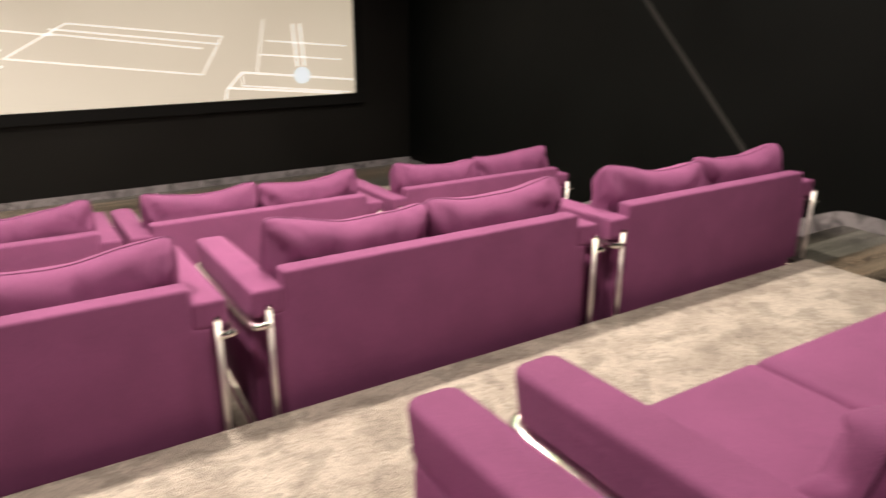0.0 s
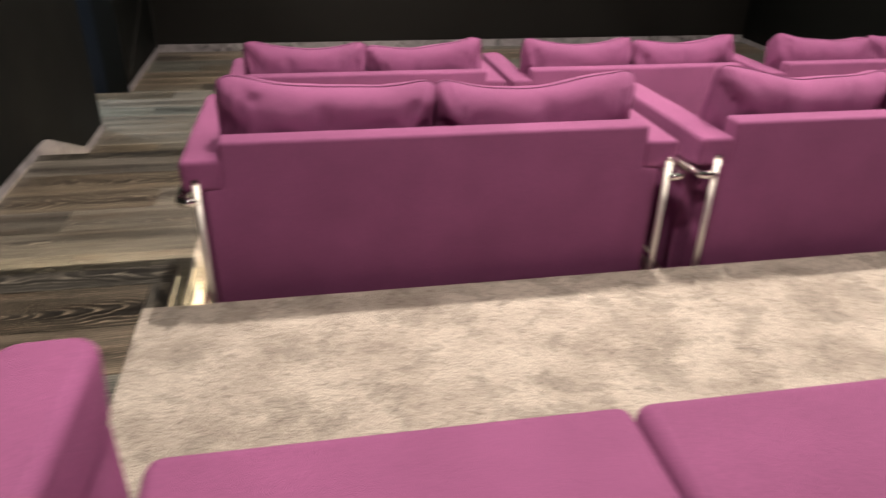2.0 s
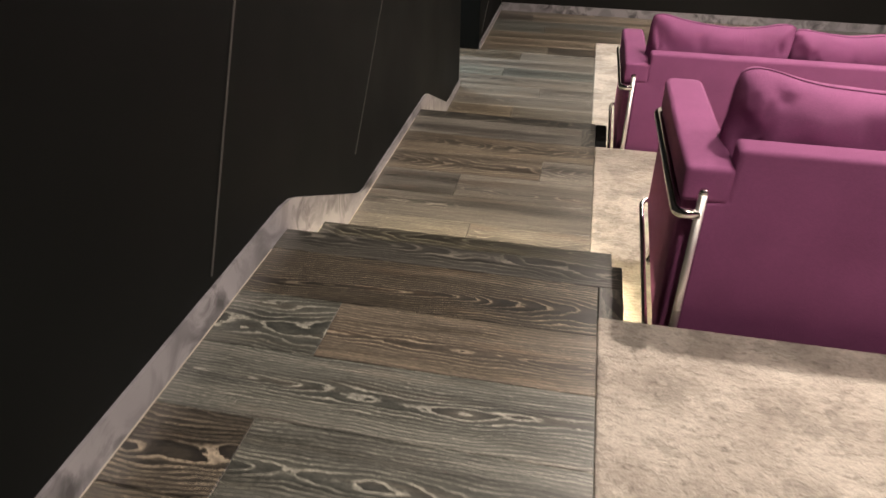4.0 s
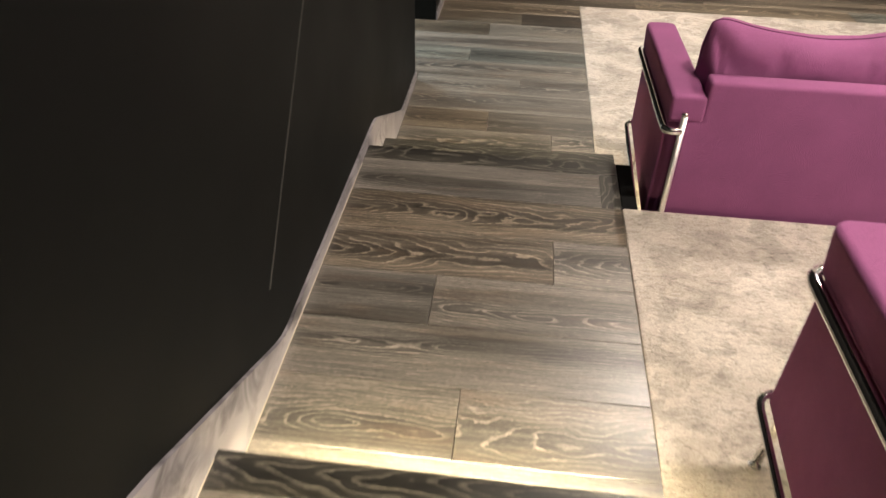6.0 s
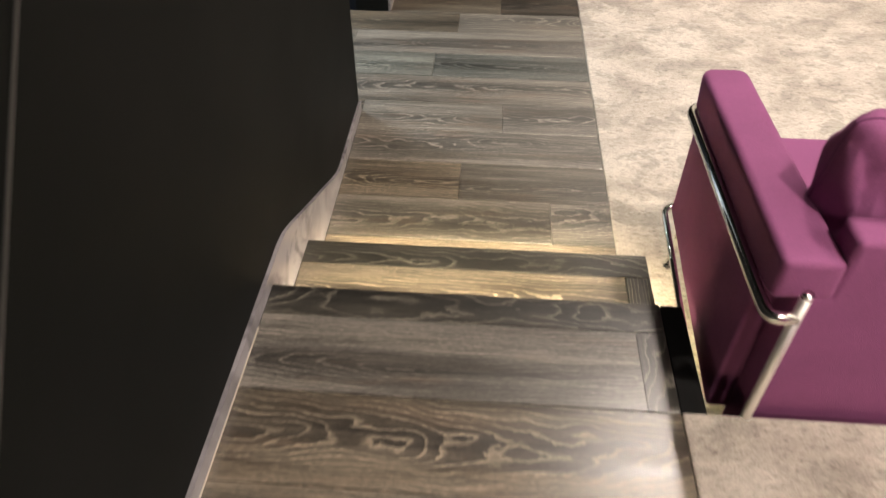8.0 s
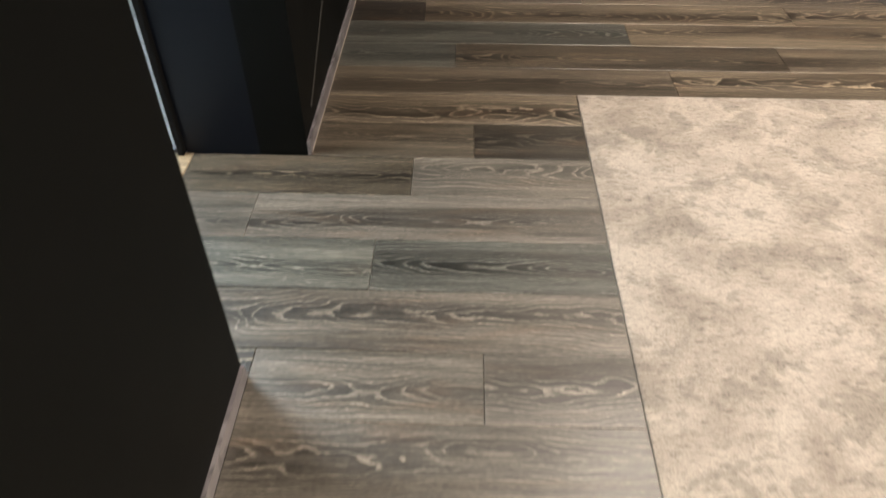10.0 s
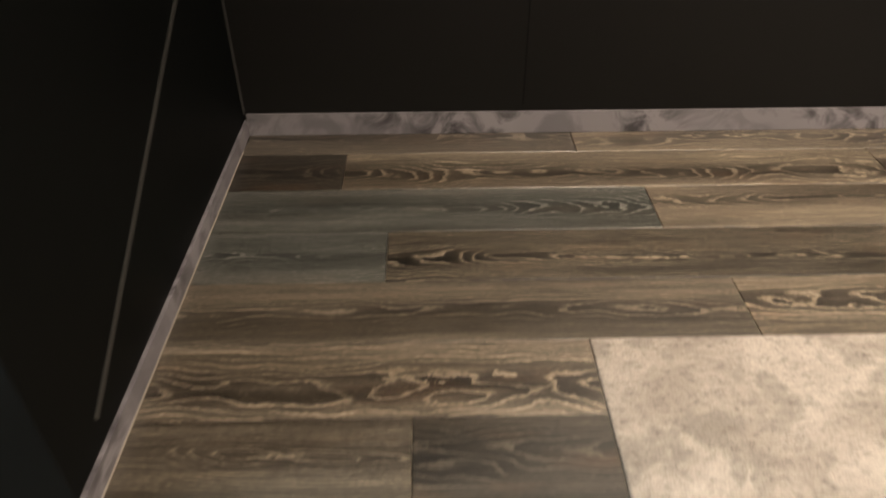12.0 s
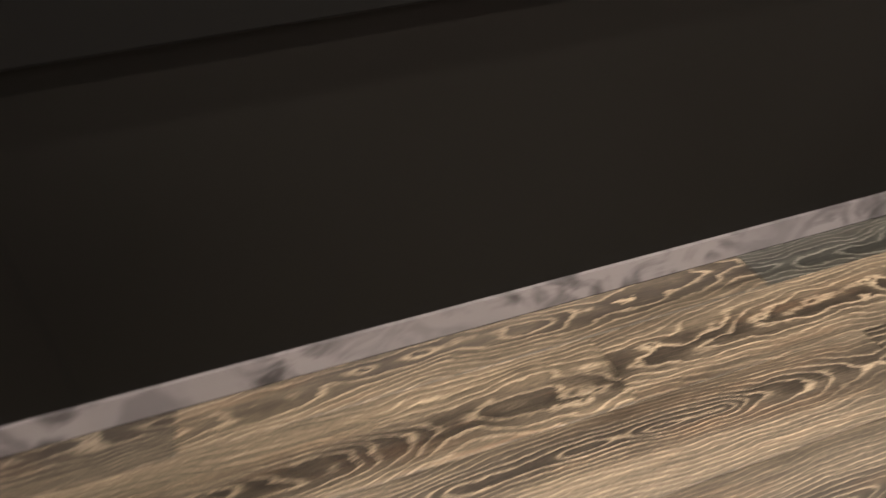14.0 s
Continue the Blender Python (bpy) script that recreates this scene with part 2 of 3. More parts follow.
SCREEN, t, b = material("lit_projection_screen", 0.9)
b.inputs["Base Color"].default_value = (0.4, 0.4, 0.4, 1)
v = coords(t)
glow = ramp(t, noise_tex(t, v, 0.35, 1.0), [(0.3, (0.60, 0.49, 0.34)), (0.7, (0.80, 0.68, 0.50))])
t.links.new(glow, b.inputs["Emission Color"])
b.inputs["Emission Strength"].default_value = 0.6
SCREEN_LINE, t, b = material("white_projected_line", 0.9)
b.inputs["Base Color"].default_value = (0.8, 0.8, 0.8, 1)
b.inputs["Emission Color"].default_value = (0.95, 0.92, 0.86, 1)
b.inputs["Emission Strength"].default_value = 0.7

SCREEN_SPOT, t, b = material("pale_blue_projected_spot", 0.9)
b.inputs["Base Color"].default_value = (0.5, 0.5, 0.5, 1)
b.inputs["Emission Color"].default_value = (0.68, 0.8, 0.88, 1)
b.inputs["Emission Strength"].default_value = 0.75

LED_MAT, t, b = material("warm_led_diffuser", 0.5)
b.inputs["Emission Color"].default_value = (*LED, 1)
b.inputs["Emission Strength"].default_value = 2.0
LENS, t, b = material("lit_downlight_lens", 0.5)
b.inputs["Emission Color"].default_value = (*WARM, 1)
b.inputs["Emission Strength"].default_value = 12.0

# ---- mesh helpers ----


def mesh_of(bm, name, mat, smooth=False):
    data = bpy.data.meshes.new(name)
    if smooth:
        for f in bm.faces:
            f.smooth = True
    bm.to_mesh(data)
    bm.free()
    data.materials.append(mat)
    return data


def thing(name, x, y, z, label, category, group="", kind=""):
    ob = new(name)
    ob.empty_display_size = 0.1
    ob.location = (x, y, z)
    return tagged(ob, label, category, group, kind)


def part(name, bm, mat, parent, label="", smooth=False, at=(0, 0, 0)):
    ob = new(name, mesh_of(bm, name, mat, smooth))
    ob.parent = parent
    ob.location = at
    return tagged(ob, label)


def solid(name, bm, mat, label, category="", kind="structure", smooth=False, at=(0, 0, 0)):
    ob = new(name, mesh_of(bm, name, mat, smooth))
    ob.location = at
    return tagged(ob, label, category, "", kind)


def box(x0, y0, z0, x1, y1, z1, bevel=0.0, segments=2, bm=None):
    bm = bm or bmesh.new()
    made = bmesh.ops.create_cube(bm, size=1.0, matrix=Matrix.LocRotScale(((x0 + x1) / 2, (y0 + y1) / 2, (z0 + z1) / 2), None, (x1 - x0, y1 - y0, z1 - z0)))
    if bevel:
        edges = {e for v in made["verts"] for e in v.link_edges}
        bmesh.ops.bevel(bm, geom=list(edges), offset=bevel, segments=segments, profile=0.5, affect="EDGES")
    return bm


def outline(points, axis, lo, hi):
    """A prism: a closed outline of two coordinates, drawn out along the third axis."""
    bm = bmesh.new()
    order = {"x": lambda a, c, h: (h, a, c), "y": lambda a, c, h: (a, h, c), "z": lambda a, c, h: (a, c, h)}[axis]
    ends = [[bm.verts.new(order(a, c, h)) for a, c in points] for h in (lo, hi)]
    bm.faces.new(ends[0]), bm.faces.new(ends[1])
    for i in range(len(points)):
        j = (i + 1) % len(points)
        bm.faces.new((ends[0][i], ends[0][j], ends[1][j], ends[1][i]))
    bmesh.ops.recalc_face_normals(bm, faces=bm.faces)
    return bm


def rounded(points, radius, steps=5):
    """The corners of an open path rounded off."""
    pts = [Vector(p) for p in points]
    out = [pts[0]]
    for a, c, d in zip(pts, pts[1:], pts[2:]):
        r = min(radius, (a - c).length * 0.49, (d - c).length * 0.49)
        p, q = c + (a - c).normalized() * r, c + (d - c).normalized() * r
        out += [p.lerp(c, s / steps).lerp(c.lerp(q, s / steps), s / steps) for s in range(steps + 1)]
    return out + [pts[-1]]


def tube(points, radius, sides=10, bend=0.05):
    path = rounded(points, bend) if bend else [Vector(p) for p in points]
    bm, rings, up = bmesh.new(), [], Vector((0.13, 0.31, 0.94)).normalized()
    for i, p in enumerate(path):
        way = (path[min(i + 1, len(path) - 1)] - path[max(i - 1, 0)]).normalized()
        side = way.cross(up).normalized()
        up = side.cross(way).normalized()
        rings.append([bm.verts.new(p + radius * (math.cos(a) * side + math.sin(a) * up)) for a in (2 * math.pi * k / sides for k in range(sides))])
    for r, s in zip(rings, rings[1:]):
        for k in range(sides):
            bm.faces.new((r[k], r[(k + 1) % sides], s[(k + 1) % sides], s[k]))
    bm.faces.new(rings[0]), bm.faces.new(rings[-1])
    bmesh.ops.recalc_face_normals(bm, faces=bm.faces)
    return bm


def pillow(w, h, d, seed, ears=0.06, sag=0.04, n=56, m=28):
    """A stuffed cushion in the x-z plane, d thick, its corners drawn out, its long edges sagging."""
    bm = bmesh.new()
    rnd = random.Random(seed)
    off = Vector((rnd.uniform(0, 50), rnd.uniform(0, 50), rnd.uniform(0, 50)))
    sheets, edge = [], {}
    for face in (-1, 1):
        grid = {}
        for i in range(n + 1):
            for j in range(m + 1):
                u, v = 2 * i / n - 1, 2 * j / m - 1
                u, v = math.sin(u * math.pi / 2), math.sin(v * math.pi / 2)
                t = max(0.0, 1 - abs(u) ** 9) ** 0.5 * max(0.0, 1 - abs(v) ** 4.5) ** 0.5
                x = u * w / 2 * (1 - 0.02 * (1 - v * v) - 0.025 * abs(v) ** 7)
                z = v * h / 2 - (sag * (1 - u * u) * (1 if v > 0 else 0.2) * v) + ears * abs(u) ** 3 * v - 0.075 * h * abs(u) ** 14 * v
                fold = abs(noise.noise(Vector((u * 3.1 + 0.8 * v, v * 2.3 - 0.6 * u, face)) + off))
                crease = noise.noise(Vector((u * 2.2, v * 1.8, face)) + off) * 0.024 - 0.055 * max(0, 0.09 - fold) * 7 * (0.12 + 1.3 * abs(u) ** 2.5) + noise.noise(Vector((u * 10, v * 5, face)) + off) * 0.005
                dent = math.exp(-((u - 0.3 * math.sin(off.y)) / 0.07) ** 2 - ((v - 0.55) / 0.5) ** 2) * 0.022 * (0.5 + 0.5 * math.sin(off.z))
                fan = math.hypot((1.05 - abs(u)) * 2.2, v + 0.45)
                gather = 0.019 * math.sin(10 * math.atan2(v + 0.45, (1.05 - abs(u)) * 2.2) + off.y) * math.exp(-(fan / 0.75) ** 2)
                pull = 0.034 * math.sin(11 * (abs(u) - 0.7 * abs(v)) + off.x) * max(0, abs(u) - 0.62) * 2.4
                y = face * (d / 2 * t + (crease + pull + gather - dent) * t)
                rim = i in (0, n) or j in (0, m)
                z += noise.noise(Vector((u * 1.7, 3.1, 0)) + off) * 0.02 * max(0, v)
                if rim and face == 1:
                    grid[i, j] = sheets[0][i, j]
                else:
                    grid[i, j] = bm.verts.new((x, 0 if rim else y, z))
                    if rim:
                        edge[i, j] = Vector((x, 0, z))
        sheets.append(grid)
        for i in range(n):
            for j in range(m):
                q = [grid[i, j], grid[i + 1, j], grid[i + 1, j + 1], grid[i, j + 1]]
                bm.faces.new(q if face == -1 else q[::-1])
    ring = [(i, 0) for i in range(n)] + [(n, j) for j in range(m)] + [(n - i, m) for i in range(n)] + [(0, m - j) for j in range(m)]
    return bm, [edge[k] for k in ring + ring[:1]]


def lumpy(bm, amount, scale, seed):
    off = Vector((seed * 3.7, seed * 1.3, seed * 7.1))
    for v in bm.verts:
        v.co += Vector((noise.noise(v.co * scale + off), noise.noise(v.co * scale + off * 2), noise.noise(v.co * scale - off))) * amount
    return bm


# ---- walls, ceiling ----
SHELL = 0.2
H, HB, HC, HF = 0.108, 0.05, 0.055, 0.092     # skirting heights, level by level
BB = 0.012          # skirting stands this far before the panels


def aisle_wall(name, y0, y1, label):
    return solid(name, box(WALL_L - BB - SHELL, y0, -0.3, WALL_L - BB, y1, CEIL), WALL, label, "wall")


aisle_wall("wall_west_back", WALL_B - SHELL, DOOR_0, "charcoal panelled side wall along the stepped aisle")
aisle_wall("wall_west_front", DOOR_1, WALL_F + SHELL, "charcoal panelled side wall beside the front corner")
solid("wall_west_lintel", box(WALL_L - BB - SHELL, DOOR_0, 2.35, WALL_L - BB, DOOR_1, CEIL), WALL, "charcoal wall over the open passage", "wall")
solid("wall_east", box(WALL_R, WALL_B, -0.3, WALL_R + SHELL, WALL_F, CEIL), WALL, "charcoal panelled side wall with slanting joints", "wall")
solid("wall_front", box(WALL_L - BB, WALL_F, -0.3, WALL_R + SHELL, WALL_F + SHELL, CEIL), WALL_BLACK, "black front wall under the screen", "wall")
solid("wall_back", box(WALL_L - BB, WALL_B - SHELL, -0.3, WALL_R + SHELL, WALL_B, CEIL), WALL_BLACK, "plain black rear wall", "wall")
solid("ceiling", box(WALL_L - SHELL, WALL_B - SHELL, CEIL, WALL_R + SHELL, WALL_F + SHELL, CEIL + 0.15), CEILING, "plain black ceiling", "ceiling")
# deep dark reveal of the opening, and the white lobby behind it
BACK = WALL_L - BB - SHELL
solid("passage_wall_south", box(LOBBY, 4.9, -0.3, BACK, DOOR_0, 2.7), NAVY, "dark navy reveal of the open passage", "wall")
solid("passage_wall_north", box(LOBBY, DOOR_1, -0.3, BACK, 9.3, 2.7), NAVY, "dark navy reveal of the open passage", "wall")
solid("passage_ceiling", box(LOBBY, DOOR_0, 2.35, BACK, DOOR_1, 2.7), CEILING, "black soffit of the passage", "ceiling")
solid("lobby_wall_west", box(-5.2, 4.9, -0.3, -5.0, 9.3, 2.7), WHITE, "plain white lobby wall", "wall")
solid("lobby_wall_south", box(-5.0, 4.9, -0.3, LOBBY, 5.1, 2.7), WHITE, "plain white lobby wall", "wall")
solid("lobby_wall_north", box(-5.0, 9.1, -0.3, LOBBY, 9.3, 2.7), WHITE, "plain white lobby wall", "wall")
solid("lobby_ceiling", box(-5.2, 4.9, 2.7, BACK, 9.3, 2.85), WHITE, "plain white lobby ceiling", "ceiling")
solid("lobby_floor", box(-5.0, 5.1, -0.3, LOBBY - 0.06, 9.1, -0.001), WHITE_FLOOR, "pale polished lobby floor", "floor")
solid("threshold", box(LOBBY - 0.06, DOOR_0, -0.3, LOBBY + 0.03, DOOR_1, 0.003, 0.003, 1), SILL, "pale timber threshold of the lobby", "threshold")
for y0, y1 in ((DOOR_0 - 0.06, DOOR_0 + 0.03), (DOOR_1 - 0.03, DOOR_1 + 0.06)):
    solid("door_frame", box(LOBBY - 0.03, y0, 0.004, LOBBY - 0.002, y1, 2.4, 0.003, 1), FRAME_BLACK, "black frame of the lobby opening", "door frame")


def seam(name, x, y0, z0, y1, z1, width, side, mat=SEAM):
    """A slanting joint profile that stands 3 mm proud of a side wall."""
    dy, dz = Vector((y1 - y0, z1 - z0)).normalized() * width / 2
    pts = [(y0 - dz, z0 + dy), (y0 + dz, z0 - dy), (y1 + dz, z1 - dy), (y1 - dz, z1 + dy)]
    return solid(name, outline(pts, "x", min(x, x + side * 0.003), max(x, x + side * 0.003)), mat, "thin grey slanting joint of the wall panels", "wall joint")


XW = WALL_L - BB
seam("trim", XW, 1.96, 0.86, 3.3, 3.35, 0.012, 1)
seam("trim", XW, 3.38, 0.64, 5.9, 3.35, 0.006, 1)
seam("trim", XW, 7.62, 0.135, 9.16, 0.93, 0.017, 1)
seam("trim", WALL_R, 2.9, 0.62, 6.1, 3.72, 0.05, -1, SEAM_DARK)
solid("trim", box(XW, WALL_F - 0.006, HF, XW + 0.006, WALL_F, CEIL), SEAM, "thin grey corner profile of the wall panels", "wall joint")
solid("trim", box(-0.737, WALL_F - 0.003, 0.12, -0.733, WALL_F, 0.95), FRAME_BLACK, "thin vertical joint of the front wall panels", "wall joint")


def skirting(name, pts, x0, x1):
    return solid(name, outline(pts, "x", x0, x1), MARBLE, "grey marbled skirting stepping down with the floor", "skirting")


LINE = [(WALL_B, ZA), (NOSE_A, ZA), (NOSE_A, 0.54), (TREAD_A, 0.54), (TREAD_A, ZB), (NOSE_B, ZB), (NOSE_B, 0.18), (TREAD_B, 0.18), (TREAD_B, 0), (DOOR_0, 0),
        (DOOR_0, HC), (5.8, HC), (5.73, HC + 0.008), (5.66, HC + 0.035), (5.02, ZB + HB - 0.034), (4.95, ZB + HB - 0.008), (4.88, ZB + HB), (3.48, ZB + HB), (3.41, ZB + HB + 0.008), (3.34, ZB + HB + 0.034), (2.63, ZA + H - 0.04), (2.56, ZA + H - 0.012), (2.47, ZA + H), (WALL_B, ZA + H)]
skirting("baseboard_west", LINE, WALL_L - BB, WALL_L)
for y0, y1, z in ((NOSE_A + 0.02, TREAD_A - 0.02, 0.54), (TREAD_A + 0.02, NOSE_B - 0.16, ZB), (WALL_B, NOSE_A - 0.14, ZA), (DOOR_1 + 0.02, WALL_F - 0.14, 0)):
    solid("trim", box(WALL_L, y0, z, WALL_L + 0.0035, y1, z + 0.0035, 0.001, 1), SEALANT, "thin pale sealant bead along the skirting's foot", "sealant bead")
skirting("baseboard_west_front", [(DOOR_1, 0), (WALL_F, 0), (WALL_F, 0.065), (DOOR_1, 0.065)], WALL_L - BB, WALL_L)
LINE_R = [p for p in LINE]
LINE_R[9:11] = [(WALL_F, 0), (WALL_F, HC)]
skirting("baseboard_east", LINE_R, WALL_R - BB, WALL_R)
solid("baseboard_front", box(WALL_L, WALL_F - BB, 0, WALL_R - BB, WALL_F, HF), MARBLE, "grey marbled skirting below the black front wall", "skirting")

# ---- floors: carpeted platforms, timber steps ----
solid("floor", box(WALL_L, WALL_B, -0.3, WALL_R, WALL_F, -0.02), BLACK_RUBBER, "dark floor slab under the boards", "floor")
PILE = 0.007


def carpet(name, y0, y1, z, label):
    bm = box(EDGE, y0, z - 0.36 if z > 0 else -0.02, EDGE_R, y1, z + PILE, 0.008, 2)
    return solid(name, bm, CARPET, label, "carpet")


carpet("carpet_upper", WALL_B, PLAT_A, ZA, "beige mottled cut-pile carpet on the upper platform")
carpet("carpet_middle", PLAT_A, PLAT_B, ZB, "beige mottled cut-pile carpet on the middle platform")
carpet("carpet_lower", PLAT_B, CARPET_END, ZC, "beige mottled cut-pile carpet on the lower floor")

THICK = 0.02
GAP = 0.0018


def plank(floor, x0, y0, x1, y1, z, tone):
    w, d = x1 - x0 - GAP, y1 - y0 - GAP
    bm = box(-w / 2, -d / 2, -THICK, w / 2, d / 2, 0, 0.0015, 1)
    return part("plank", bm, OAKS[tone], floor, at=((x0 + x1) / 2, (y0 + y1) / 2, z))


def boards(name, x0, x1, y0, y1, z, first, pitch, joints, seed, label, skip=None):
    """Rows of boards across an aisle; joints names the ends that are known, by row."""
    rnd = random.Random(seed)
    floor = thing(name, 0, 0, 0, label, "floor", kind="structure")
    k = math.floor((y0 - first) / pitch)
    while first + k * pitch < y1 - 1e-6:
        a, c = max(y0, first + k * pitch), min(y1, first + (k + 1) * pitch)
        right = x1(a) if callable(x1) else x1
        ends, tones = joints.get(k, (None, ""))
        if ends is None:
            ends, at = [], x0 + rnd.uniform(0.35, 1.5)
            while at < right - 0.25:
                ends.append(at)
                at += rnd.uniform(1.1, 1.9)
        cuts = [x0, *[e for e in ends if x0 < e < right], right]
        if c - a > 0.012:
            for n, (p, q) in enumerate(zip(cuts, cuts[1:])):
                plank(floor, p, a, q, c, z, tones[n] if n < len(tones) else rnd.choice("dggbbb"))
        k += 1
    return floor


def step_block(name, x0, x1, y0, y1, z0, z, label):
    return solid(name, box(x0, y0, z0, x1, y1, z - THICK - 0.001), BLACK_RUBBER, label, "step")


def nosing(name, x0, x1, y, depth, z, side_from, side, broad=0.085):
    """A dark board along a step's front edge, and one down its open side; both overhang the riser."""
    th = thing(name, 0, 0, 0, "dark oak step nosing with a squared front edge", "step nosing", "step nosings", "structure")
    w = x1 - x0
    part("front_board", box(-w / 2, -depth / 2 - 0.006, -0.036, w / 2, depth / 2 + 0.006, 0, 0.003, 2), OAK_DARK, th, at=((x0 + x1) / 2, y + 0.006 - depth / 2, z + 0.001))
    if side_from is not None:
        lo, hi = (x1 - broad, x1) if side > 0 else (x0, x0 + broad)
        run = y - depth - 0.001 - side_from
        board = part("side_board", box(-run / 2, -broad / 2, -0.036, run / 2, broad / 2, 0, 0.003, 2), OAK_DARK, th, at=((lo + hi) / 2, side_from + run / 2, z + 0.001))
        board.rotation_euler = (0, 0, math.pi / 2)
    return th


def riser(name, x0, x1, y, z0, z1, th=0.018):
    return solid(name, box(x0, y - th, z0, x1, y, z1), OAK_DARK, "dark oak riser below the step nosing", "riser")


NOSE_D, NOSE_DA = 0.10, 0.125


PITCH = 0.2665      # boards of the two landings


def aisle(tag, wall, inner, side, seed, known):
    """One stepped aisle; side: which way its open flank faces."""
    flip = side < 0
    lo = lambda v: (v, wall) if flip else (wall, v)
    xa, xta, xb, xtb = (inner + side * d for d in (0.08, 0.07, 0.0, 0.05))
    # upper landing
    s0, s1 = lo(xa)
    a0, a1 = lo(inner)
    boards("floor_upper_" + tag, a0, a1, WALL_B, NOSE_A - NOSE_DA, ZA, NOSE_A - NOSE_DA, PITCH, known.get("A", {}), seed, "smoked oak boards of the upper aisle landing")
    nosing("nosing_upper_" + tag, s0, s1, NOSE_A, NOSE_DA, ZA, PLAT_A, side, 0.0795)
    step_block("step_upper_" + tag, *lo(xa - side * 0.02), PLAT_A, NOSE_A - 0.02, ZB - 0.02, ZA, "dark step carcass")
    step_block("landing_upper_" + tag, *lo(inner), WALL_B, PLAT_A, ZB - 0.02, ZA, "dark landing carcass")
    # first tread
    t0, t1 = lo(xta)
    u0, u1 = lo(xta - side * 0.085)
    boards("tread_upper_" + tag, u0, u1, NOSE_A - 0.02, TREAD_A - NOSE_D, 0.54, 2.47, 0.34, {0: ([], "s")}, seed + 2, "smoked oak tread lit from the nosing above")
    nosing("nosing_tread_upper_" + tag, t0, t1, TREAD_A, NOSE_D, 0.54, NOSE_A - 0.02, side)
    step_block("step_tread_upper_" + tag, *lo(xta - side * 0.02), NOSE_A - 0.02, TREAD_A - 0.02, ZB - 0.02, 0.54, "dark step carcass")
    # middle landing
    c0, c1 = lo(inner)
    boards("floor_middle_" + tag, c0, c1, TREAD_A - 0.02, PLAT_B, ZB, NOSE_B - NOSE_D - 5 * PITCH, PITCH, known.get("B", {}), seed + 3, "smoked oak boards of the middle aisle landing")
    d0, d1 = lo(xb - side * 0.075)
    boards("floor_middle_end_" + tag, d0, d1, PLAT_B, NOSE_B - NOSE_D, ZB, NOSE_B - NOSE_D - 5 * PITCH, PITCH, {4: ([], "s")}, seed + 4, "smoked oak boards at the landing's end")
    e0, e1 = lo(xb)
    nosing("nosing_middle_" + tag, e0, e1, NOSE_B, NOSE_D, ZB, PLAT_B, side)
    step_block("step_middle_" + tag, *lo(xb - side * 0.02), PLAT_B, NOSE_B - 0.02, -0.02, ZB, "dark step carcass")
    step_block("landing_middle_" + tag, *lo(inner), TREAD_A - 0.02, PLAT_B, -0.02, ZB, "dark landing carcass")
    # second tread
    f0, f1 = lo(xtb)
    g0, g1 = lo(xtb - side * 0.085)
    boards("tread_lower_" + tag, g0, g1, NOSE_B - 0.02, TREAD_B - NOSE_D, 0.18, 4.7, 0.36, {0: ([], "b")}, seed + 5, "smoked oak tread lit from the nosing above")
    nosing("nosing_tread_lower_" + tag, f0, f1, TREAD_B, NOSE_D, 0.18, NOSE_B - 0.02, side)
    step_block("step_tread_lower_" + tag, *lo(xtb - side * 0.02), NOSE_B - 0.02, TREAD_B - 0.02, -0.02, 0.18, "dark step carcass")
    # lower aisle beside the carpet
    h0, h1 = lo(inner)
    first, cuts = ROW0 - 15 * ROW, known.get("C", {})
    if flip:
        boards("floor_lower_" + tag, h0, h1, TREAD_B - 0.02, CARPET_END, ZC, first, ROW, cuts, seed + 6, "smoked oak boards of the lower aisle")
    else:
        boards("floor_lower_" + tag, h0, h1, TREAD_B - 0.02, first + 5 * ROW, ZC, first, ROW, cuts, seed + 6, "smoked oak boards of the lower aisle")
        boards("floor_passage", LOBBY + 0.03, h1, first + 5 * ROW, DOOR_1, ZC, first, ROW, cuts, seed + 7, "smoked oak boards running on into the side passage")
        boards("floor_corner_" + tag, h0, h1, DOOR_1, CARPET_END, ZC, first, ROW, cuts, seed + 8, "smoked oak boards before the front corner")
    # warm light strips under the nosings
    for (p, q), y, z, x_side, y_side in (((s0, s1), NOSE_A, ZA, xa, PLAT_A), ((t0, t1), TREAD_A, 0.54, xta, NOSE_A), ((e0, e1), NOSE_B, ZB, xb, PLAT_B), ((f0, f1), TREAD_B, 0.18, xtb, NOSE_B)):
        th = thing("led_strip", (p + q) / 2, y - 0.006, z - 0.036, "warm white light strip under the step nosing", "light strip", "light strips under the nosings")
        part("diffuser", box(-(q - p) / 2 + 0.01, -0.005, -0.004, (q - p) / 2 - 0.01, 0.005, -0.001), LED_MAT, th)
        if tag == "west":
            area_lamp("led_lamp", pose((p + q) / 2 - 0.01, y + 0.002, z - 0.044), q - p - 0.26, 0.012, LED_POWER * (q - p), LED)
        th = thing("led_strip", x_side - side * 0.006, (y_side + y) / 2, z - 0.036, "warm white light strip under the step's side board", "light strip", "light strips under the nosings")
        if tag == "west" and z in (0.54, 0.18):
            area_lamp("led_lamp", pose(x_side + side * 0.008, (y_side + y) / 2, z - 0.044), 0.012, y - y_side - 0.05, LED_POWER * 0.35 * (y - y_side), LED)
        part("diffuser", box(-0.005, (y_side - y) / 2 + 0.02, -0.004, 0.005, (y - y_side) / 2 - 0.02, -0.001), LED_MAT, th)


